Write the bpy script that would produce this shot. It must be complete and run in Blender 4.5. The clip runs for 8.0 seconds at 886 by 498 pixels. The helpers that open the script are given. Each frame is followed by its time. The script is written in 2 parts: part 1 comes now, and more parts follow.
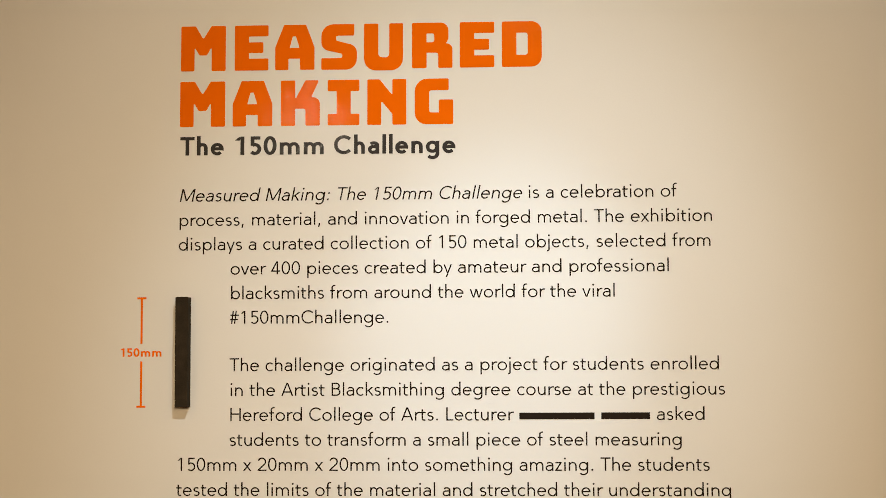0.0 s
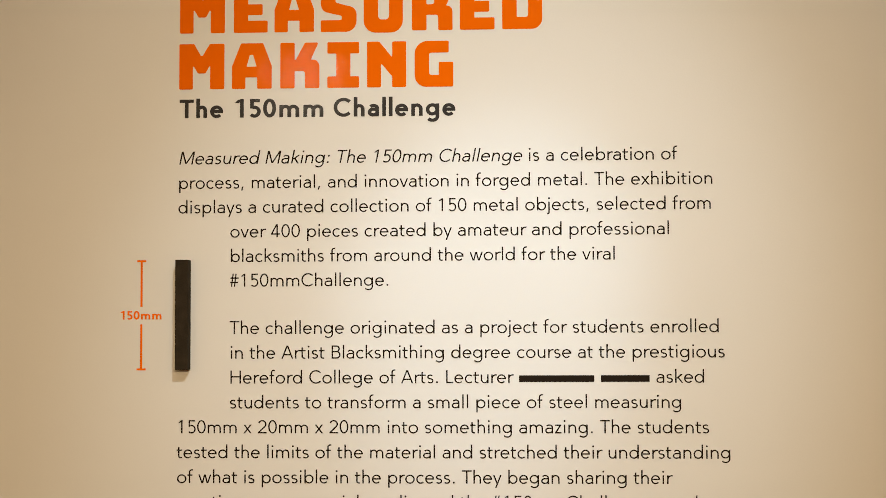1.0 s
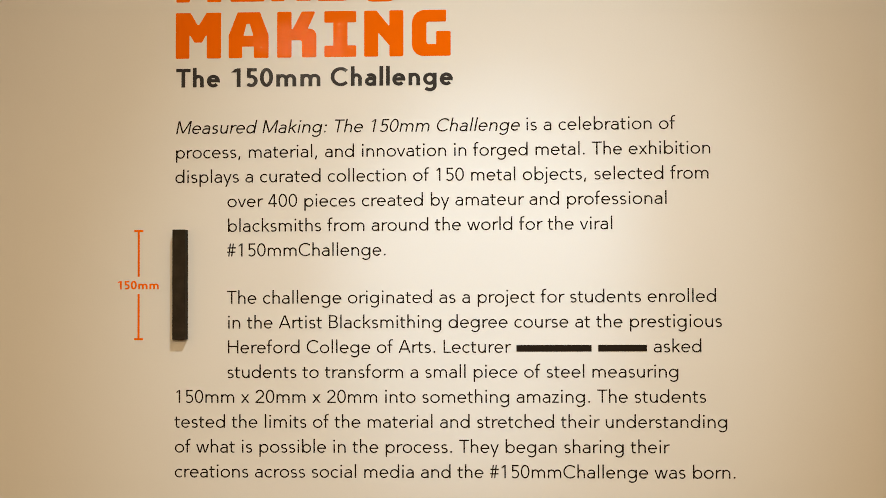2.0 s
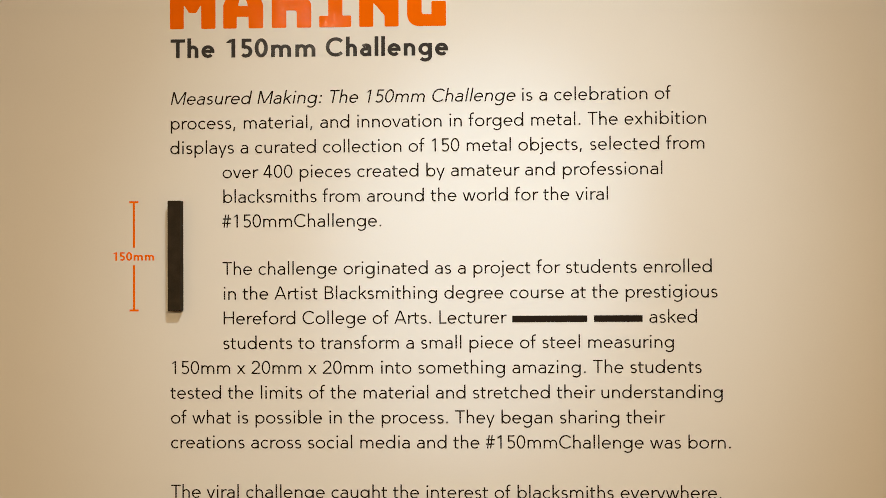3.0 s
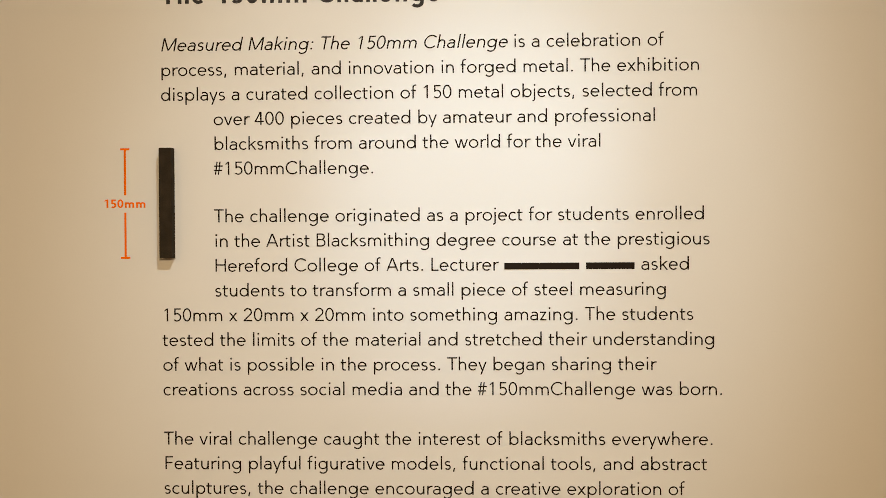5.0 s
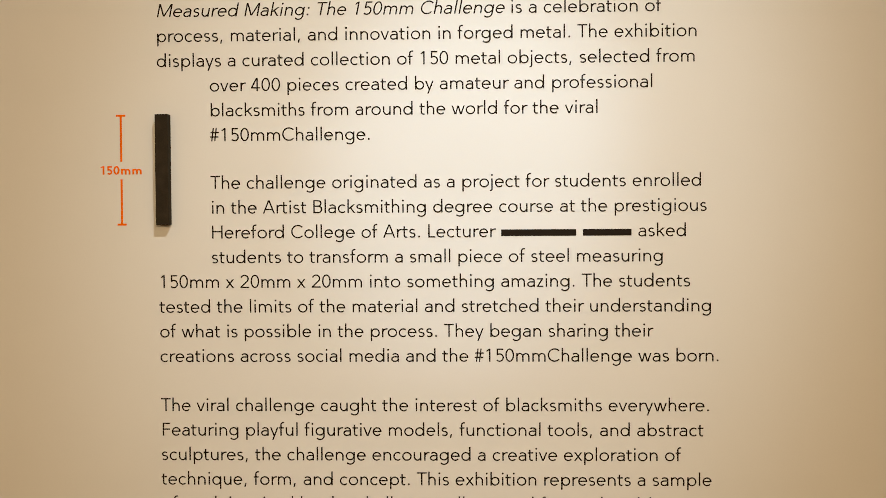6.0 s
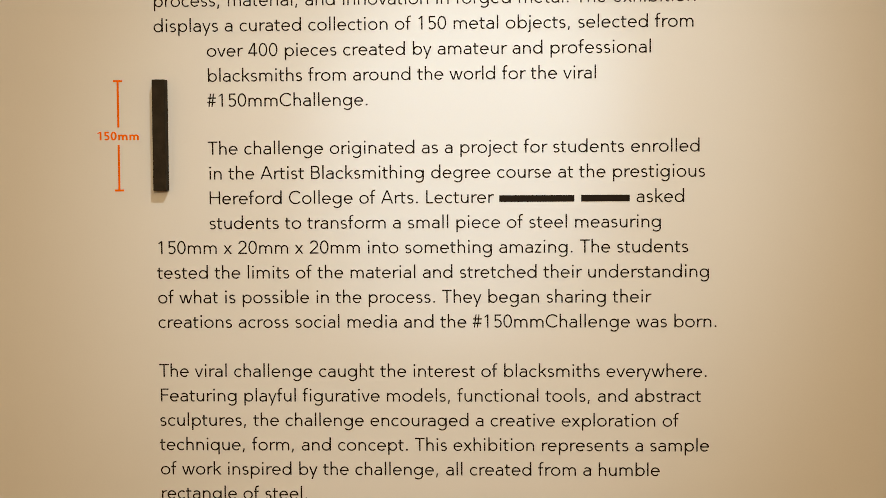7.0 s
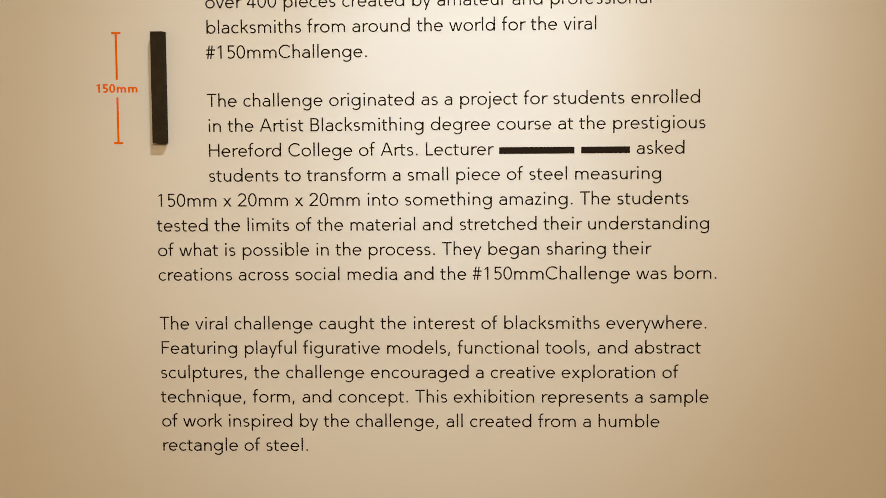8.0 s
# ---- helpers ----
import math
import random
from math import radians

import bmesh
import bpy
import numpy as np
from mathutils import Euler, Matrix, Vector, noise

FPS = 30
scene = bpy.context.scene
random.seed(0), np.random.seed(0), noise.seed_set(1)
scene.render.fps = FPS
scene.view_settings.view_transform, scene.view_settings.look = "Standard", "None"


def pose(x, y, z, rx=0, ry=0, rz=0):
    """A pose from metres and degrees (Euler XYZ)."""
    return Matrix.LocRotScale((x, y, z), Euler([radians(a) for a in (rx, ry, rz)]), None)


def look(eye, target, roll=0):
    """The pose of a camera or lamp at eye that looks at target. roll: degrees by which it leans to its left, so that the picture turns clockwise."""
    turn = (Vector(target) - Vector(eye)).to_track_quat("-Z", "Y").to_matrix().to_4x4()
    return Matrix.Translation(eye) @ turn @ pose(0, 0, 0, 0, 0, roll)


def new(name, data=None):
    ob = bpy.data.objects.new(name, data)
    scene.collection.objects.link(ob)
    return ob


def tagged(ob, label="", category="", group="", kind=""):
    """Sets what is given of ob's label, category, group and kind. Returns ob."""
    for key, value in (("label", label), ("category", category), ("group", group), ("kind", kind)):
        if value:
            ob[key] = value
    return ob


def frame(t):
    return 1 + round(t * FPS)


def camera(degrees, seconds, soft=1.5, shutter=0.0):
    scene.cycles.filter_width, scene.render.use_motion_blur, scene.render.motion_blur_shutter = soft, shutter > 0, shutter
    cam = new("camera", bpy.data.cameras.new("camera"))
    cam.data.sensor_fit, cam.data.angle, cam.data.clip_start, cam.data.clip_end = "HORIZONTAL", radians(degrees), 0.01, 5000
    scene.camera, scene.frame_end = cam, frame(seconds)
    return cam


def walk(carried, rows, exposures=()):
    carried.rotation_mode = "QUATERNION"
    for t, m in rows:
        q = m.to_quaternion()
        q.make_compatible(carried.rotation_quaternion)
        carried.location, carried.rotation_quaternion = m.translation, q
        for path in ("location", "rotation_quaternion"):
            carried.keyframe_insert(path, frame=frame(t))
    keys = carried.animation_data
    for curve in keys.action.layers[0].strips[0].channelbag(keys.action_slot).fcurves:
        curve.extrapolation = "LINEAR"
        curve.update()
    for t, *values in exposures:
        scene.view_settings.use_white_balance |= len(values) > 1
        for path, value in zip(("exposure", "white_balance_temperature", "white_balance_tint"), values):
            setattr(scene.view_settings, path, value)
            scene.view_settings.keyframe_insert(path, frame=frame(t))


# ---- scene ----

# ---------------------------------------------------------------- camera
# A person stands about two metres before a gallery wall with a long lens and tilts slowly down it.
cam = camera(32.0, 8.0, 0.7)
ROWS = [
    (0.0, 0.0000, -2.0799, 1.5000, 3.459, 4.358, -0.248),
    (0.5, 0.0001, -2.0790, 1.4987, 3.470, 3.725, -0.293),
    (1.0, 0.0002, -2.0780, 1.4974, 3.471, 3.058, -0.230),
    (1.5, 0.0002, -2.0769, 1.4962, 3.445, 2.452, -0.204),
    (1.7, 0.0002, -2.0766, 1.4957, 3.425, 2.268, -0.212),
    (2.8, 0.0002, -2.0746, 1.4930, 3.257, 1.218, -0.315),
    (3.0, 0.0002, -2.0743, 1.4925, 3.229, 0.989, -0.331),
    (3.5, 0.0002, -2.0738, 1.4912, 3.180, 0.503, -0.336),
    (4.0, 0.0003, -2.0733, 1.4898, 3.121, 0.065, -0.327),
    (4.5, 0.0003, -2.0727, 1.4884, 3.039, -0.305, -0.338),
    (4.7, 0.0003, -2.0724, 1.4878, 3.004, -0.487, -0.344),
    (5.8, 0.0002, -2.0707, 1.4848, 2.850, -1.779, -0.361),
    (6.0, 0.0002, -2.0703, 1.4842, 2.842, -1.981, -0.368),
    (6.5, 0.0001, -2.0692, 1.4828, 2.828, -2.501, -0.374),
    (7.0, 0.0000, -2.0682, 1.4816, 2.772, -3.177, -0.369),
    (7.5, -0.0001, -2.0676, 1.4805, 2.729, -3.998, -0.414),
    (8.0, -0.0002, -2.0670, 1.4793, 2.779, -4.887, -0.471),
]


def eye_pose(x, y, z, yaw, pitch, lean):
    """Level heading and tilt first, then the lean about the line of sight (minus: to the right)."""
    return pose(x, y, z, 90 + pitch, 0, yaw) @ pose(0, 0, 0, 0, 0, lean)


walk(cam, [(t, eye_pose(x, y, z, yaw, pitch, lean)) for t, x, y, z, yaw, pitch, lean in ROWS])

# ---------------------------------------------------------------- light
world = bpy.data.worlds.new("world")
scene.world = world
world.use_nodes = True
world.node_tree.nodes["Background"].inputs[0].default_value = (1.0, 0.8, 0.6, 1)
world.node_tree.nodes["Background"].inputs[1].default_value = 0.02


def spot(name, eye, target, watts, colour, degrees, blend, radius):
    lamp = bpy.data.lights.new(name, "SPOT")
    lamp.energy, lamp.color, lamp.spot_size, lamp.spot_blend, lamp.shadow_soft_size = watts, colour, radians(degrees), blend, radius
    ob = new(name, lamp)
    ob.matrix_world = look(eye, target)
    return ob


# the track spot that is aimed at the text (its hot core, its beam and its spill), an added warm fill
# for the foot of the wall, and far spots whose reflections glint in the glossy letters
LAMP = (0.30, -1.95, 3.07)
spot("track_spot_core", LAMP, (-0.062, 0.0, 1.543), 93.6, (0.573, 0.785, 1.0), 12.3, 1.0, 0.035)
spot("track_spot_beam", LAMP, (-0.081, 0.0, 1.492), 90.5, (0.75, 0.892, 1.0), 26.7, 1.0, 0.035)
spot("track_spot_spill", LAMP, (-0.071, 0.0, 1.884), 64.1, (1.0, 0.956, 0.822), 45.0, 1.0, 0.035)
# added warm fill with no known fixture, low so its shadow hardly shows
spot("warm_fill_spot", (0.75, -6.0, 2.35), (-0.196, 0.0, 0.986), 507.1, (1.0, 0.75, 0.445), 27.6, 1.0, 0.08)
# weak lamps placed so that the title's vinyl mirrors them
spot("far_spot", (-0.98, -4.5, 2.52), (-0.60, 0.0, 1.5), 2.1, (1.0, 0.84, 0.62), 75, 1.0, 0.045)
spot("far_spot", (0.02, -4.5, 3.13), (-0.20, 0.0, 1.5), 0.9, (1.0, 0.84, 0.62), 75, 1.0, 0.07)
# two unseen warm point lamps, added as soft fill to lift the shadows
for x, y in ((-1.9, -3.2), (1.9, -3.2)):
    lamp = bpy.data.lights.new("fill_lamp", "POINT")
    lamp.energy, lamp.color, lamp.shadow_soft_size = 32, (1.0, 0.71, 0.38), 0.25
    new("fill_lamp", lamp).location = (x, y, 2.3)


# ---------------------------------------------------------------- materials
def material(name, colour, rough, mottle=0.05, mottle_scale=6.0, grain_scale=900.0, bump=0.0, bump_scale=300.0, metal=0.0, specular=0.5, smooth=False):
    """Paint, vinyl or steel: a base colour with mottling at two scales, roughness that varies a little, and a fine relief."""
    m = bpy.data.materials.new(name)
    m.use_nodes = True
    nt, links = m.node_tree, m.node_tree.links
    shader = nt.nodes["Principled BSDF"]
    place = nt.nodes.new("ShaderNodeNewGeometry")

    def cloud(scale, detail):
        n = nt.nodes.new("ShaderNodeTexNoise")
        n.inputs["Scale"].default_value, n.inputs["Detail"].default_value = scale, detail
        links.new(place.outputs["Position"], n.inputs["Vector"])
        return n.outputs["Fac"]

    big, small = cloud(mottle_scale, 4.0), cloud(grain_scale, 2.0)
    both = nt.nodes.new("ShaderNodeMath")
    both.operation = "MULTIPLY_ADD"
    links.new(small, both.inputs[0])
    both.inputs[1].default_value = 0.5
    links.new(big, both.inputs[2])
    ramp = nt.nodes.new("ShaderNodeMapRange")
    ramp.inputs["From Min"].default_value, ramp.inputs["From Max"].default_value = 0.45, 1.05
    links.new(both.outputs[0], ramp.inputs["Value"])
    mix = nt.nodes.new("ShaderNodeMix")
    mix.data_type = "RGBA"
    low = [c * (1 - mottle) for c in colour]
    high = [min(1.0, c * (1 + mottle)) for c in colour]
    mix.inputs["A"].default_value, mix.inputs["B"].default_value = (*low, 1), (*high, 1)
    links.new(ramp.outputs[0], mix.inputs["Factor"])
    links.new(mix.outputs["Result"], shader.inputs["Base Color"])
    r = nt.nodes.new("ShaderNodeMapRange")
    r.inputs["To Min"].default_value, r.inputs["To Max"].default_value = rough * 0.9, min(1.0, rough * 1.1)
    links.new(big, r.inputs["Value"])
    links.new(r.outputs[0], shader.inputs["Roughness"])
    shader.inputs["Metallic"].default_value = metal
    shader.inputs["Specular IOR Level"].default_value = specular
    if bump:
        b = nt.nodes.new("ShaderNodeBump")
        b.inputs["Strength"].default_value, b.inputs["Distance"].default_value = 1.0, bump
        height = cloud(bump_scale, 0.0 if smooth else 2.0)
        links.new(height, b.inputs["Height"])
        links.new(b.outputs["Normal"], shader.inputs["Normal"])
    return m


PAINT = material("wall_paint", (0.79, 0.765, 0.72), 0.62, 0.02, 3.0, 500, 0.00008, 420)
ROOM = material("room_paint", (0.70, 0.66, 0.60), 0.8, 0.03, 2.0)
DARK = material("dim_room_dark", (0.045, 0.042, 0.040), 0.8, 0.1, 2.0)
BOARDS = material("floor_boards", (0.30, 0.17, 0.08), 0.4, 0.25, 3.0, 60)
ORANGE = material("orange_vinyl", (0.93, 0.155, 0.001), 0.055, 0.03, 30, 800, 0.00015, 215, smooth=True)
CHARCOAL = material("charcoal_vinyl", (0.050, 0.045, 0.042), 0.08, 0.10, 30, 800, 0.00012, 330, smooth=True)
BLACK = material("black_vinyl", (0.015, 0.0090, 0.0052), 0.5, 0.10, 30, 800, 0.0001, 330, 0.0, 0.06)
STEEL = material("black_steel", (0.035, 0.026, 0.016), 0.7, 0.35, 60, 700, 0.00012, 500, 0.0, 0.03)


# ---------------------------------------------------------------- meshes
def part(name, bm, mat, parent=None, label=""):
    me = bpy.data.meshes.new(name)
    bm.to_mesh(me)
    bm.free()
    me.materials.append(mat)
    ob = new(name, me)
    if parent:
        ob.parent = parent
    return tagged(ob, label)


def box(bm, x0, x1, y0, y1, z0, z1):
    r = bmesh.ops.create_cube(bm, size=1.0)
    bmesh.ops.transform(bm, verts=r["verts"], matrix=Matrix.LocRotScale(((x0 + x1) / 2, (y0 + y1) / 2, (z0 + z1) / 2), None, (x1 - x0, y1 - y0, z1 - z0)))


def slab(name, mat, label, category, *size):
    bm = bmesh.new()
    box(bm, *size)
    return tagged(part(name, bm, mat), label, category, kind="structure")


# ---------------------------------------------------------------- the room
slab("wall_north", PAINT, "smooth warm white painted gallery wall with lettering", "wall", -3.2, 3.2, 0.0, 0.15, 0.0, 3.6)
# out of view: dark wall added for dim vinyl reflections, brown floor warms the bounce
slab("wall_south", DARK, "plain unseen wall behind the viewer, dark to keep reflections dim", "wall", -3.2, 3.2, -7.15, -7.0, 0.0, 3.6)
slab("wall_west", ROOM, "plain painted side wall of the gallery", "wall", -3.35, -3.2, -7.15, 0.15, 0.0, 3.6)
slab("wall_east", ROOM, "plain painted side wall of the gallery", "wall", 3.2, 3.35, -7.15, 0.15, 0.0, 3.6)
slab("floor", BOARDS, "brown wooden gallery floor", "floor", -3.35, 3.35, -7.15, 0.15, -0.1, 0.0)
slab("ceiling", ROOM, "plain painted gallery ceiling", "ceiling", -3.35, 3.35, -7.15, 0.15, 3.6, 3.7)

# ---------------------------------------------------------------- lettering
THICK = 0.00025       # cut vinyl film
# advance widths in thousandths of the type size
ADVANCE = dict(zip("abcdefghijklmnopqrstuvwxyz", (524, 610, 483, 615, 563, 321, 611, 551, 252, 230, 504, 244, 862, 570, 595, 609, 609, 343, 432, 345, 559, 478, 738, 486, 475, 422)))
ADVANCE.update(zip("TCMABHFL01245#,.: ", (559, 712, 880, 687, 598, 718, 533, 476, 549, 543, 566, 554, 543, 545, 298, 288, 278, 278)))
LEFT = {c: 75 for c in "bhklmnpriuBFHLM"}
LEFT.update(zip("TtfvwxyA1245#j.,:uz", (15, 15, 15, 8, 12, 12, 8, 15, 80, 45, 20, 55, 20, -20, 90, 60, 90, 68, 30)))
RIGHT = {c: 72 for c in "ghmnudqliaMH"}
RIGHT.update(zip("TtfrvwyxkaA1L.,:j", (15, 20, 5, 5, 8, 12, 8, 12, 0, 65, 15, 150, 20, 90, 90, 90, 75)))

# a humanist-geometric sans, drawn with a pen of one width: heights in units of the type size
CAP, X_HEIGHT, ASCENDER, DESCENDER, OVER = 0.708, 0.466, 0.742, -0.222, 0.008
GLYPHS = {}


def arc(cx, cy, rx, ry, a, b):
    """Points along an ellipse from a to b degrees."""
    n = max(3, round(abs(b - a) / 12))
    return [(cx + rx * math.cos(radians(a + (b - a) * k / n)), cy + ry * math.sin(radians(a + (b - a) * k / n))) for k in range(n + 1)]


def sweep(points, s, h, closed=False):
    """The two edges of a pen stroke along points: s wide where it runs upright, h where it runs level."""
    p = np.array(points)
    if closed:
        p = p[:-1]
    d = np.roll(p, -1, 0) - np.roll(p, 1, 0)
    if not closed:
        d[0], d[-1] = p[1] - p[0], p[-1] - p[-2]
    d /= np.linalg.norm(d, axis=1)[:, None]
    half = (s * d[:, 1:] ** 2 + h * d[:, :1] ** 2) / 2
    side = np.c_[-d[:, 1], d[:, 0]] * half
    return p + side, p - side, closed


def glyph(char, s):
    """A character as pen strokes, its ink from 0 to its ink width; s is the width of a stem."""
    if (char, s) in GLYPHS:
        return GLYPHS[char, s]
    w = (ADVANCE[char] - LEFT.get(char, 40) - RIGHT.get(char, 40)) / 1000
    h, e, x, top = 0.90 * s, s / 2, X_HEIGHT, X_HEIGHT + OVER
    out = []

    def stroke(*runs):
        points = [q for run in runs for q in run]
        out.append(sweep([q for k, q in enumerate(points) if not k or math.dist(q, points[k - 1]) > 1e-5], s, h))

    def ring(x0, x1, y0, y1):
        out.append(sweep(arc((x0 + x1) / 2, (y0 + y1) / 2, (x1 - x0 - s) / 2, (y1 - y0 - h) / 2, 0, 360), s, h, True))

    def stem(px, y0, y1):
        out.append((np.array([(px - e, y0), (px - e, y1)]), np.array([(px + e, y0), (px + e, y1)]), False))

    def level(x0, x1, y):
        out.append((np.array([(x0, y + h / 2), (x1, y + h / 2)]), np.array([(x0, y - h / 2), (x1, y - h / 2)]), False))

    def diagonal(x0, y0, x1, y1, thin=0.96):
        """A slanting stroke with level ends, between the middles of its ends."""
        d = thin * e * math.dist((x0, y0), (x1, y1)) / abs(y1 - y0)
        out.append((np.array([(x0 - d, y0), (x1 - d, y1)]), np.array([(x0 + d, y0), (x1 + d, y1)]), False))

    def dot(cx, cy):
        r = 0.62 * s + 0.004
        a = arc(cx, cy, r, r, 90, 270)
        out.append((np.array(a), np.array([(2 * cx - px, py) for px, py in a]), False))

    def arch(x0, x1, high, start=166.0):
        """A shoulder from the stem at x0 over to a leg at x1."""
        rx, ry = (x1 - x0) / 2, min(0.205, (x1 - x0) / 2 * 1.05)
        cy = high - h / 2 - ry
        stroke(arc((x0 + x1) / 2, cy, rx, ry, start, 0), [(x1, cy), (x1, 0.0)])

    if char == "o":
        ring(0, w, -OVER, top)
    elif char == "0":
        ring(0, w, -OVER, CAP + OVER)
    elif char in "cC":
        high, a = (top, 46) if char == "c" else (CAP + OVER + 0.004, 43)
        cy, ry = (high - OVER) / 2, (high + OVER - h) / 2
        rx = (w - s) / (1 + math.cos(radians(a))) + 0.25 * e
        stroke(arc(e + rx, cy, rx, ry, a, 360 - a))
    elif char == "e":
        cy, ry, rx, bar = x / 2, (top + OVER - h) / 2, (w - s) / 2, 0.246
        stroke(arc(w / 2, cy, rx, ry, math.degrees(math.asin((bar - h / 2 - cy) / ry)), 318))
        level(e, w - e, bar)
    elif char == "a":
        high, px, mid = 0.305, w - e, 0.272
        rx, ry, xb = (w - s) * 0.47, top - h / 2 - 0.315, w * 0.47
        stroke(arc(px - rx, 0.315, rx, ry, 148, 0), [(px, high), (px, 0)])
        cy, ry = (mid - OVER + h / 2) / 2, (mid + OVER - h / 2) / 2
        stroke([(px, mid), (xb, mid)], arc(xb, cy, xb - e, ry, 90, 270), arc(xb, cy, px - xb, ry * 0.97, 270, 345))
    elif char in "bp":
        stem(e, *((0, ASCENDER) if char == "b" else (DESCENDER, x)))
        ring(0.012, w, -OVER, top)
    elif char in "dqg":
        stem(w - e, *{"d": (0, ASCENDER), "q": (DESCENDER, x), "g": (0, x)}[char])
        ring(0, w - 0.012, -OVER if char != "g" else 0.012, top)
        if char == "g":
            rx, low = (w - s) * 0.50, DESCENDER - OVER + h / 2
            stroke([(w - e, 0.02), (w - e, -0.02)], arc(w - e - rx, -0.02, rx, -0.02 - low, 0, -146))
    elif char in "hn":
        stem(e, 0, ASCENDER if char == "h" else x)
        arch(e, w - e, top)
    elif char == "m":
        stem(e, 0, x)
        arch(e, w / 2, top)
        arch(w / 2, w - e, top, 158)
    elif char == "u":
        stem(w - e, 0, x)
        rx, ry = (w - s) / 2, 0.205
        cy = ry + h / 2 - OVER
        stroke([(e, x), (e, cy)], arc(w / 2, cy, rx, ry, 180, 346))
    elif char == "r":
        stem(e, 0, x)
        rx = (w - e) * 0.92
        stroke(arc(e + rx, top - h / 2 - 0.20, rx, 0.20, 170, 76))
    elif char == "i":
        stem(w / 2, 0, x)
        dot(w / 2, 0.652)
    elif char == "l":
        stem(w / 2, 0, ASCENDER)
    elif char == "j":
        stroke([(w - e, x), (w - e, -0.11)], arc(w - e - 0.10, -0.11, 0.10, 0.098 + OVER - h / 2, 0, -100))
        dot(w - e, 0.652)
    elif char == "f":
        px = 0.115 + 0.3 * (s - 0.08)
        stroke([(px, 0), (px, 0.60)], arc(px + 0.135, 0.60, 0.135, ASCENDER + OVER - h / 2 - 0.60, 180, 72))
        level(0, w - 0.035, x - h / 2)
    elif char == "t":
        px = 0.112 + 0.3 * (s - 0.08)
        stroke([(px, 0.606), (px, 0.115)], arc(px + 0.115, 0.115, 0.115, 0.115 + OVER - h / 2, 180, 296))
        level(0, w - 0.012, x - h / 2)
    elif char == "s":
        mid = 0.242
        r1, r2 = (top - h / 2 - mid) / 2, (mid + OVER - h / 2) / 2
        stroke(arc(w * 0.51, mid + r1, (w - s) * 0.47, r1, 36, 246), arc(w * 0.49, mid - r2, (w - s) * 0.51, r2, 66, -146))
    elif char == "k":
        stem(e, 0, ASCENDER)
        d = 0.62 * s
        diagonal(s * 1.05, 0.225, w - d - 0.02, x)
        diagonal(w - d, 0, s + 0.085, 0.285)
    elif char in "vy":
        d, mid = 0.54 * s, w / 2
        diagonal(d, x, mid - 0.1 * s, 0)
        if char == "v":
            diagonal(mid + 0.1 * s, 0, w - d, x)
        else:
            fall = (w - d - mid - 0.1 * s) / x
            diagonal(mid + 0.1 * s + fall * DESCENDER, DESCENDER, w - d, x)
    elif char == "w":
        d, q = 0.52 * s, w * 0.285
        diagonal(d, x, q, 0)
        diagonal(q + 0.02, 0, w / 2 - 0.01, x)
        diagonal(w / 2 + 0.01, x, w - q - 0.02, 0)
        diagonal(w - q, 0, w - d, x)
    elif char == "x":
        d = 0.63 * s
        diagonal(d + 0.008, x, w - d, 0)
        diagonal(d, 0, w - d - 0.008, x)
    elif char == "z":
        level(0.01, w - 0.005, x - h / 2)
        level(0, w, h / 2)
        diagonal(0.72 * s, h * 0.6, w - 0.72 * s, x - h * 0.6)
    elif char == "T":
        stem(w / 2, 0, CAP)
        level(0, w, CAP - h / 2)
    elif char in "HFL":
        stem(e, 0, CAP)
        if char == "H":
            stem(w - e, 0, CAP)
            level(e, w - e, 0.372)
        elif char == "L":
            level(e, w, h / 2)
        else:
            level(e, w, CAP - h / 2)
            level(e, w - 0.03, 0.358)
    elif char == "B":
        stem(e, 0, CAP)
        for low, high, right in ((0, 0.378 + h / 2, w), (0.378 - h / 2, CAP, w - 0.035)):
            ry = (high - low - h) / 2
            rx = ry * 1.02
            stroke([(e, high - h / 2), (right - e - rx, high - h / 2)], arc(right - e - rx, low + h / 2 + ry, rx, ry, 90, -90), [(e, low + h / 2)])
    elif char == "M":
        stem(e, 0, CAP)
        stem(w - e, 0, CAP)
        diagonal(0.72 * s, CAP, w / 2 - 0.06 * s, 0.04)
        diagonal(w / 2 + 0.06 * s, 0.04, w - 0.72 * s, CAP)
    elif char == "A":
        d = 0.54 * s
        diagonal(d, 0, w / 2 - 0.1 * s, CAP)
        diagonal(w - d, 0, w / 2 + 0.1 * s, CAP)
        level(w * 0.19, w * 0.81, 0.215)
    elif char == "1":
        left = 0.17 + 0.8 * max(0.0, s - 0.08)
        stem(left + e, 0, CAP)
        diagonal(left - 0.125, CAP - 0.155, left + 0.2 * s, CAP - 0.022, 0.8)
    elif char == "2":
        r, cx = (w - s) * 0.47, w * 0.49
        cy = CAP + OVER - h / 2 - r
        stroke(arc(cx, cy, r, r, 164, -38), [(e * 1.15, h * 0.75)])
        level(0, w, h / 2)
    elif char == "4":
        px = w - 0.115 - e
        stem(px, 0, CAP)
        level(0, w, 0.178)
        diagonal(0.52 * s, 0.178, px - 0.02, CAP)
    elif char == "5":
        left = 0.062
        level(left, w - 0.035, CAP - h / 2)
        stem(left + e, 0.345, CAP)
        cy = (0.455 - OVER) / 2
        ry = (0.455 + OVER - h) / 2
        rx = (w - s) * 0.52
        stroke(arc(w - e - rx, cy, rx, ry, 122, -140))
    elif char == "#":
        for px in (0.29, 0.62):
            diagonal(w * px - 0.045, 0, w * px + 0.045, CAP, 0.86)
        level(0.03, w, 0.47)
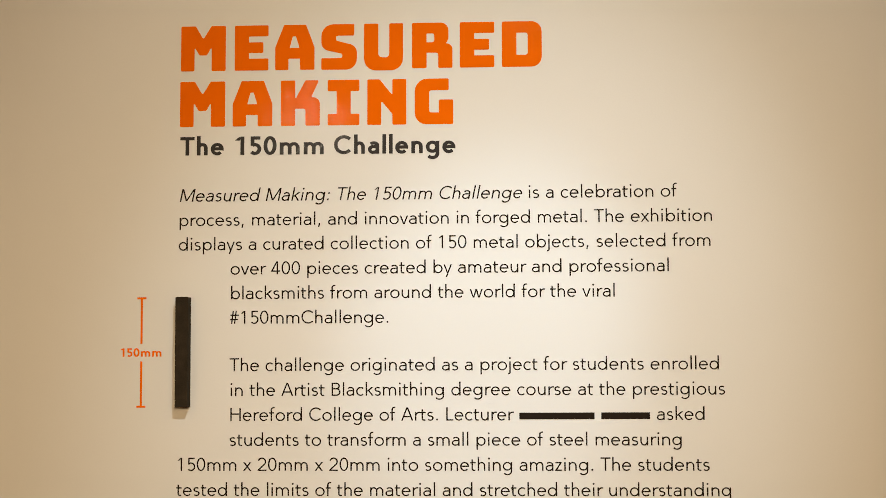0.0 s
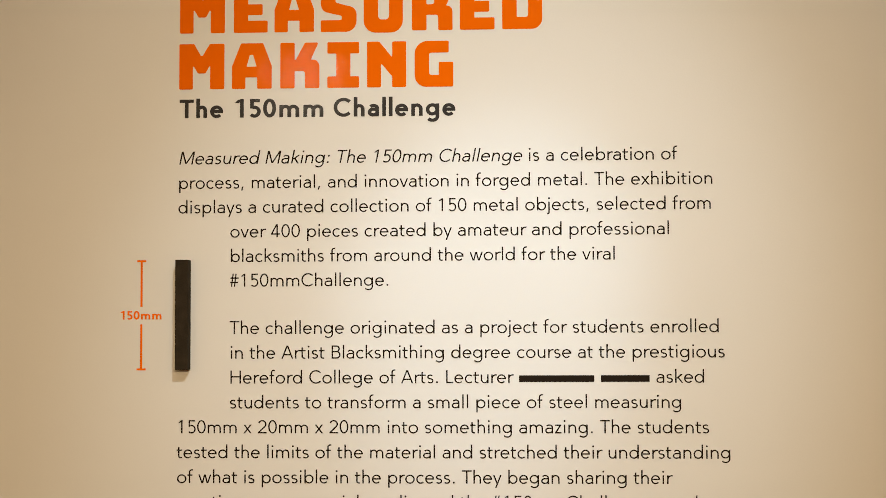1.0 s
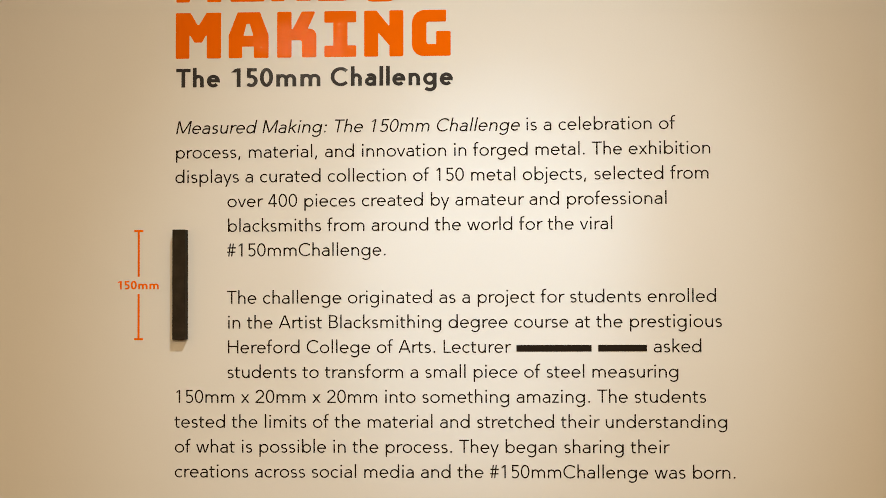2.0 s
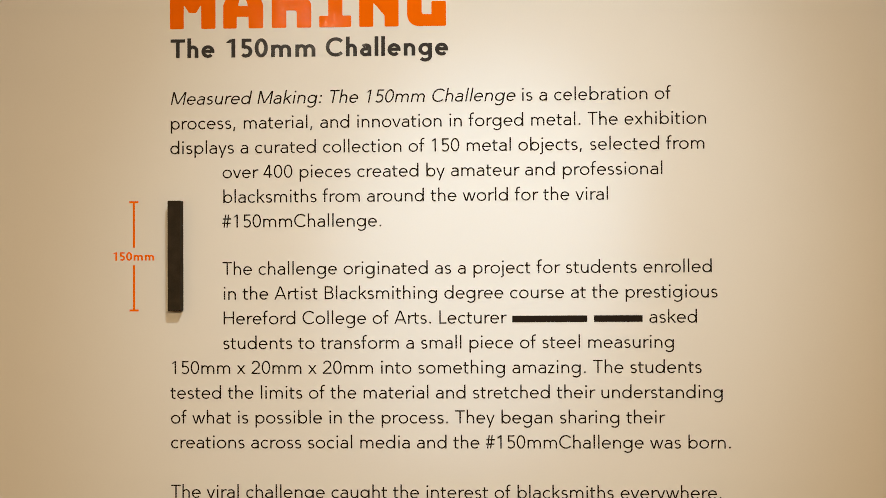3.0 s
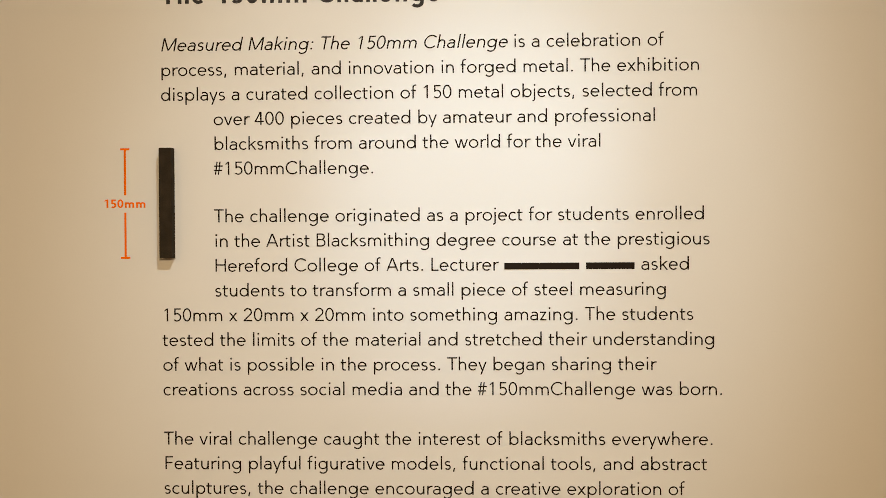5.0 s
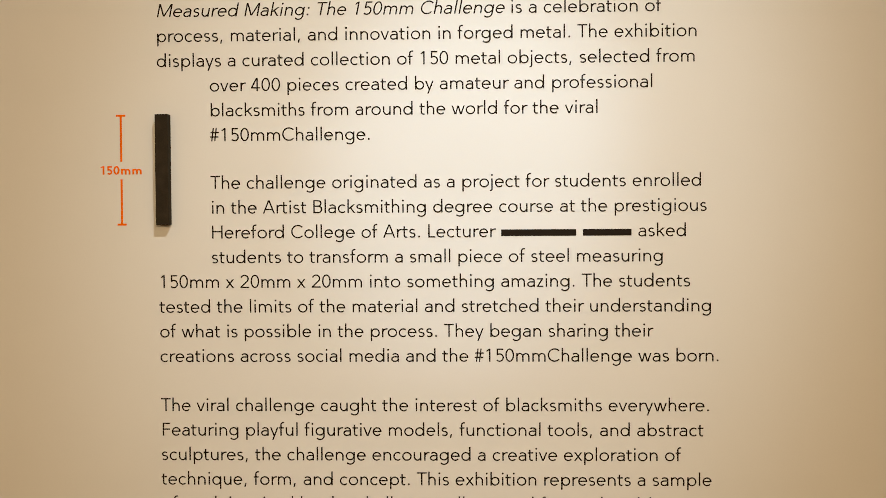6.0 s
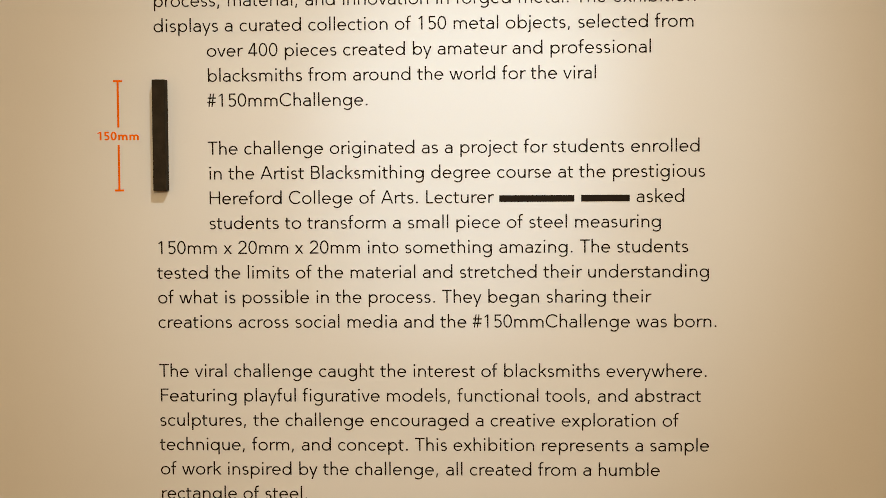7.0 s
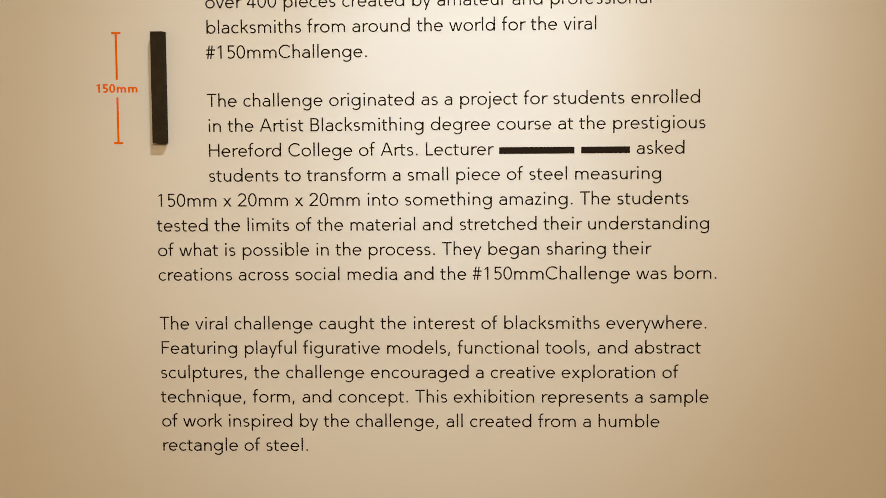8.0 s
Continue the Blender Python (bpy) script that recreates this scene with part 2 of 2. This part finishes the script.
        level(0, w - 0.03, 0.235)
    elif char in ".:":
        dot(w / 2, 0.055)
        if char == ":":
            dot(w / 2, 0.40)
    elif char == ",":
        diagonal(w / 2 - 0.035, -0.115, w / 2 + 0.015, 0.105)
    GLYPHS[char, s] = out
    return out


LETTERS = {}
SIGNS = {",": "comma", ".": "full_stop", ":": "colon", "#": "hash_sign"}


def letter_mesh(char, size, weight, slant, stretch, mat):
    """A character as a piece of cut vinyl film, its front towards minus y; alike ones share one mesh."""
    key = char, round(size, 7), weight, slant, round(stretch, 5), mat.name
    if key in LETTERS:
        return LETTERS[key]
    verts, faces = [], []
    for lift, (left, right, closed) in enumerate(glyph(char, weight)):
        base, n = len(verts), len(left)
        co = np.vstack([left, right])
        px = size * (stretch * (co[:, 0] + LEFT.get(char, 40) / 1000) + slant * co[:, 1])
        pz = size * co[:, 1]
        for y in (-THICK - 8e-6 * lift, 0.0):
            verts += [(float(a), y, float(b)) for a, b in zip(px, pz)]
        for k in range(n if closed else n - 1):
            a, b = base + k, base + (k + 1) % n
            c, d = b + n, a + n
            faces += [(a, d, c, b), (a, b, b + 2 * n, a + 2 * n), (c, d, d + 2 * n, c + 2 * n)]
        if not closed:
            faces += [(base, base + 2 * n, base + 3 * n, base + n), (base + n - 1, base + 2 * n - 1, base + 4 * n - 1, base + 3 * n - 1)]
    bm = bmesh.new()
    points = [bm.verts.new(v) for v in verts]
    for f in faces:
        if len({verts[i] for i in f}) == 4:
            bm.faces.new([points[i] for i in f])
    bmesh.ops.remove_doubles(bm, verts=bm.verts[:], dist=1e-7)
    bm.normal_update()
    for f in bm.faces:
        if f.normal.y > 0.9:
            f.normal_flip()
    me = bpy.data.meshes.new("letter")
    bm.to_mesh(me)
    bm.free()
    me.materials.append(mat)
    LETTERS[key] = me
    return me


def set_letter(parent, char, size, mat, x, z, weight, slant=0.0, stretch=1.0, depth=0.0):
    """One character under its parent, x and z from the parent's origin; returns its advance."""
    name = "digit" if char.isdigit() else SIGNS.get(char, "letter")
    ob = new(name, letter_mesh(char, size, weight, slant, stretch, mat))
    ob.parent, ob.location = parent, (x, depth, z)
    return size * stretch * ADVANCE[char] / 1000


def set_word(parent, name, text, size, mat, x, z, weight, slant=0.0, stretch=1.0):
    """A word, letter by letter, at its place on the wall; returns its advance."""
    word = new(name)
    word.empty_display_size, word.parent = 0.01, parent
    word.location = (x - parent.location.x, -0.0002, z - parent.location.z)
    pen = 0.0
    for char in text:
        pen += set_letter(word, char, size, mat, pen, 0.0, weight, slant, stretch)
    return pen


def set_bar(parent, width, size, mat, x, z):
    """A name, as a plain bar of its size."""
    bm = bmesh.new()
    box(bm, 0.001, width - 0.001, -THICK, 0.0, size * X_HEIGHT * 0.12, size * X_HEIGHT * 0.88)
    ob = part("word_bar", bm, mat, parent)
    ob.location = (x - parent.location.x, -0.0002, z - parent.location.z)
    return width


def thing(name, x, z, label, category, group=""):
    ob = new(name)
    ob.empty_display_size, ob.location = 0.05, (x, 0.0, z)
    return tagged(ob, label, category, group)


SIZE, MARGIN, INDENT = 0.02498, -0.4885, -0.4168
FIRST, LEADING = 1.7267, 0.03348
BOOK = 0.076


def line(parent, text, x, z, fit=1.0):
    """One line of a paragraph, word by word. *word*: slanted; [millimetres]: a bar in place of a name."""
    for token in text.split():
        plain = token.strip("*[]")
        if token.startswith("["):
            x += set_bar(parent, float(plain) / 1000, SIZE, BLACK, x, z)
        else:
            slanted = token.startswith("*")
            x += set_word(parent, "italic_word" if slanted else "word", plain, SIZE * fit, BLACK, x, z, BOOK, 0.2 if slanted else 0.0)
        x += SIZE * ADVANCE[" "] / 1000 * fit


def paragraph(z, label, *rows):
    ob = thing("paragraph_lettering", MARGIN, z, label, "wall text", "paragraphs of the wall text")
    for k, (x, text, fit) in enumerate(rows):
        line(ob, text, x, z - k * LEADING, fit)
    return ob


# ---- exhibition title: heavy block letters, each a piece of film of its own
def rounded(points, steps=5):
    """A closed outline from corners (x, y, radius), each rounded off."""
    out, n = [], len(points)
    for k in range(n):
        p, a, b = (Vector(points[i % n][:2]) for i in (k, k - 1, k + 1))
        r = points[k][2]
        da, db = (a - p), (b - p)
        la, lb = da.length, db.length
        da, db = da / la, db / lb
        half = math.acos(max(-1.0, min(1.0, da.dot(db)))) / 2
        cut = min(r / math.tan(half), 0.48 * la if points[k - 1][2] > 4 else 0.8 * la, 0.48 * lb if points[(k + 1) % n][2] > 4 else 0.8 * lb)
        r = cut * math.tan(half)
        centre = p + (da + db).normalized() * (r / math.sin(half))
        s, e = p + da * cut - centre, p + db * cut - centre
        turn = s.angle_signed(e)
        m = max(2, steps if r > 4 else 3)
        for i in range(m + 1):
            ang = -turn * i / m
            out.append((centre.x + s.x * math.cos(ang) - s.y * math.sin(ang), centre.y + s.x * math.sin(ang) + s.y * math.cos(ang)))
    return out


def corners(text, r=2.2):
    """'x,y x,y,radius ...' as corners."""
    rows = [[float(v) for v in item.split(",")] for item in text.split()]
    return [(*row, r)[:3] for row in rows]


BLOCK = {
    "M": (79.5, "0,0 24,0 24,43,1 33,28,3 46,28,3 54.5,43,1 54.5,0 79.5,0 79.5,80 54,80 39.5,56.5 26,80 0,80", ""),
    "E": (59.5, "0,0 59.5,0 59.5,21 25,21,1 25,31,1 50.5,31 50.5,50 25,50,1 25,60.5,1 59.5,60.5 59.5,80 0,80", ""),
    "A": (69.5, "0,0 23.5,0 23.5,20,1 44,20,1 44,0 69.5,0 69.5,40,5 54.5,80 15.5,80 0,40,5", "25.5,39,1 43,39,1 36.7,59.5,1 31,59.5,1"),
    "S": (63.0, "0,-0.5 63,-1,19 63,41,15 26,51,3 26,59.5,3 58.3,59.5 58.3,80 0,80,22 0,36,15 37,27.5,3 37,20,3 0,20", ""),
    "U": (69.0, "0,-3,21 69,-3,21 69,80 44.7,80 44.7,20,7 25.3,20,7 25.3,80 0,80", ""),
    "R": (71.5, "0,0 25.7,0 25.7,27,1 46.3,27,4 46.3,0 71.5,0 71.5,42,13 60,43,1 64.5,51,6 64.5,80,19 0,80", "25.7,45.5,1 39.3,45.5,4 39.3,61,4 25.7,61,1"),
    "D": (70.5, "0,0 70.5,0,18 70.5,80,18 0,80", "25.7,21,1 45.7,21,4 45.7,60,4 25.7,60,1"),
    "K": (70.0, "0,0 25.7,0 25.7,30,1 44.3,30,4 44.3,0 70,0 70,50,12 54.5,50,1 68.5,80 44,80 27,48.5,1 25.7,50,0.5 25.7,80 0,80", ""),
    "I": (56.0, "0,0 56,0 56,20 40.7,20,1 40.7,60,1 56,60 56,80 0,80 0,60 15.7,60,1 15.7,20,1 0,20", ""),
    "N": (70.0, "0,0 25,0 25,42,1 45,19,1 45,0 70,0 70,80 45,80 45,52,1 22,80 0,80", ""),
    "G": (67.5, "0,0,20 67.5,0 67.5,43 42.3,43 42.3,20.5,1 25.3,20.5,4 25.3,59.5,4 59.7,59.5 59.7,80 0,80,22", ""),
}


def block_letter(parent, char, x0, x1, z):
    """One title letter from its left to its right edge, standing on z."""
    width, edge, hole = BLOCK[char]
    bm = bmesh.new()
    for text in filter(None, (edge, hole)):
        ring = [bm.verts.new((x * (x1 - x0) / width, -THICK, y * 0.0627 / 80)) for x, y in rounded(corners(text))]
        for k in range(len(ring)):
            bm.edges.new((ring[k - 1], ring[k]))
    bmesh.ops.triangle_fill(bm, use_beauty=True, use_dissolve=False, edges=bm.edges[:], normal=(0, -1, 0))
    rim = [e for e in bm.edges if e.is_boundary]
    made = bmesh.ops.extrude_edge_only(bm, edges=rim)["geom"]
    for v in made:
        if isinstance(v, bmesh.types.BMVert):
            v.co.y = 0.0
    bmesh.ops.recalc_face_normals(bm, faces=bm.faces[:])
    ob = part("letter", bm, ORANGE, parent)
    ob.location = (x0 - parent.location.x, -0.0002, z - parent.location.z)


title = thing("title_lettering", -0.487, 1.8302, "two-row exhibition title in glossy orange block letters of cut vinyl", "sign lettering")
for char, a, b in zip("MEASURED", (-486.7, -411.9, -355.8, -292.0, -233.1, -167.1, -101.7, -44.3), (-424.5, -365.2, -301.4, -242.9, -179.5, -111.8, -54.7, 9.9)):
    block_letter(title, char, a / 1000, b / 1000, 1.9074)
for char, a, b in zip("MAKING", (-487.3, -414.2, -347.6, -282.9, -228.5, -163.5), (-424.8, -359.4, -293.8, -239.4, -175.1, -111.0)):
    block_letter(title, char, a / 1000, b / 1000, 1.8300)

title.rotation_euler.y = 0.0018

subtitle = thing("subtitle_lettering", -0.487, 1.7906, "bold charcoal subtitle of glossy vinyl letters under the title", "sign lettering")
HEAVY = 0.137
for text, x0, x1 in (("The", -0.4866, -0.4263), ("150mm", -0.4114, -0.2883), ("Challenge", -0.2743, -0.1082)):
    size = 0.0360
    natural = size * (sum(ADVANCE[c] for c in text) - LEFT.get(text[0], 40) - RIGHT.get(text[-1], 40)) / 1000
    wide = (x1 - x0) / natural
    pen = x0 - wide * size * LEFT.get(text[0], 40) / 1000
    for char in text:
        pen += set_letter(subtitle, char, size, CHARCOAL, pen - subtitle.location.x, 0.0, HEAVY, 0.0, wide, -0.0002)

subtitle.rotation_euler.y = 0.0028

# ---- paragraphs
paragraph(FIRST, "first paragraph of small black vinyl letters, opening in italics",
          (MARGIN, "*Measured* *Making:* *The* *150mm* *Challenge* is a celebration of", 1.0),
          (MARGIN, "process, material, and innovation in forged metal. The exhibition", 0.994),
          (MARGIN, "displays a curated collection of 150 metal objects, selected from", 0.999),
          (INDENT, "over 400 pieces created by amateur and professional", 0.998),
          (INDENT, "blacksmiths from around the world for the viral", 0.995),
          (INDENT, "#150mmChallenge.", 1.0))
paragraph(FIRST - 6 * LEADING - 0.0308, "second paragraph of small black vinyl letters, indented beside the steel bar",
          (INDENT, "The challenge originated as a project for students enrolled", 1.0),
          (INDENT, "in the Artist Blacksmithing degree course at the prestigious", 1.0),
          (INDENT, "Hereford College of Arts. Lecturer [102.2] [66.6] asked", 1.0),
          (INDENT, "students to transform a small piece of steel measuring", 0.998),
          (MARGIN, "150mm x 20mm x 20mm into something amazing. The students", 1.0015),
          (MARGIN, "tested the limits of the material and stretched their understanding", 1.0),
          (MARGIN, "of what is possible in the process. They began sharing their", 1.0),
          (MARGIN, "creations across social media and the #150mmChallenge was born.", 1.0))
paragraph(FIRST - 14 * LEADING - 0.0308 - 0.0334, "third paragraph of small black vinyl letters, lowest on the wall",
          (MARGIN + 0.0006, "The viral challenge caught the interest of blacksmiths everywhere.", 1.0015),
          (MARGIN + 0.0009, "Featuring playful figurative models, functional tools, and abstract", 0.999),
          (MARGIN, "sculptures, the challenge encouraged a creative exploration of", 1.0),
          (MARGIN, "technique, form, and concept. This exhibition represents a sample", 0.998),
          (MARGIN, "of work inspired by the challenge, all created from a humble", 1.0),
          (MARGIN, "rectangle of steel.", 1.0))

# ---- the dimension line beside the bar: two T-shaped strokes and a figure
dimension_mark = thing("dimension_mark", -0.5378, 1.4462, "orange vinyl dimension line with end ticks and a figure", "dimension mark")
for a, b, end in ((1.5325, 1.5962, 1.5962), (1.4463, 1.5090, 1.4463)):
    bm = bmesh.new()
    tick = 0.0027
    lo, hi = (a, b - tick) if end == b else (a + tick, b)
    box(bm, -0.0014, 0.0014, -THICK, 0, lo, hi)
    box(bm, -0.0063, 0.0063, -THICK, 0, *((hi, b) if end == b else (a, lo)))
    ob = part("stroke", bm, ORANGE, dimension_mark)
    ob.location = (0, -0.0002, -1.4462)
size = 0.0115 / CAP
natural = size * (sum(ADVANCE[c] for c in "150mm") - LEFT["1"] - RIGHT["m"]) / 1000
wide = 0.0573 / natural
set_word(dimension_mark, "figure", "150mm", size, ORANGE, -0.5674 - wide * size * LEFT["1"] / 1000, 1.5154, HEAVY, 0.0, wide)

# ---- the forged-steel blank, fixed flat on the wall
bm = bmesh.new()
box(bm, -0.00865, 0.00865, -0.0200, -0.0005, 0.0007, 0.1492)
bmesh.ops.bevel(bm, geom=bm.edges[:], offset=0.0011, segments=4, profile=0.6, affect="EDGES")
bmesh.ops.subdivide_edges(bm, edges=[e for e in bm.edges if e.calc_length() > 0.1], cuts=24)
for v in bm.verts:
    v.co.x += 0.00018 * noise.noise(Vector((3.0, v.co.y * 40, v.co.z * 45)))
    v.co.y += 0.00018 * noise.noise(Vector((v.co.x * 40, 9.0, v.co.z * 45))) * (v.co.y < -0.01)
bar = part("steel_bar", bm, STEEL)
bar.location = (-0.47835, 0.0, 1.4464)
tagged(bar, "square black steel bar mounted upright on the wall", "steel bar")
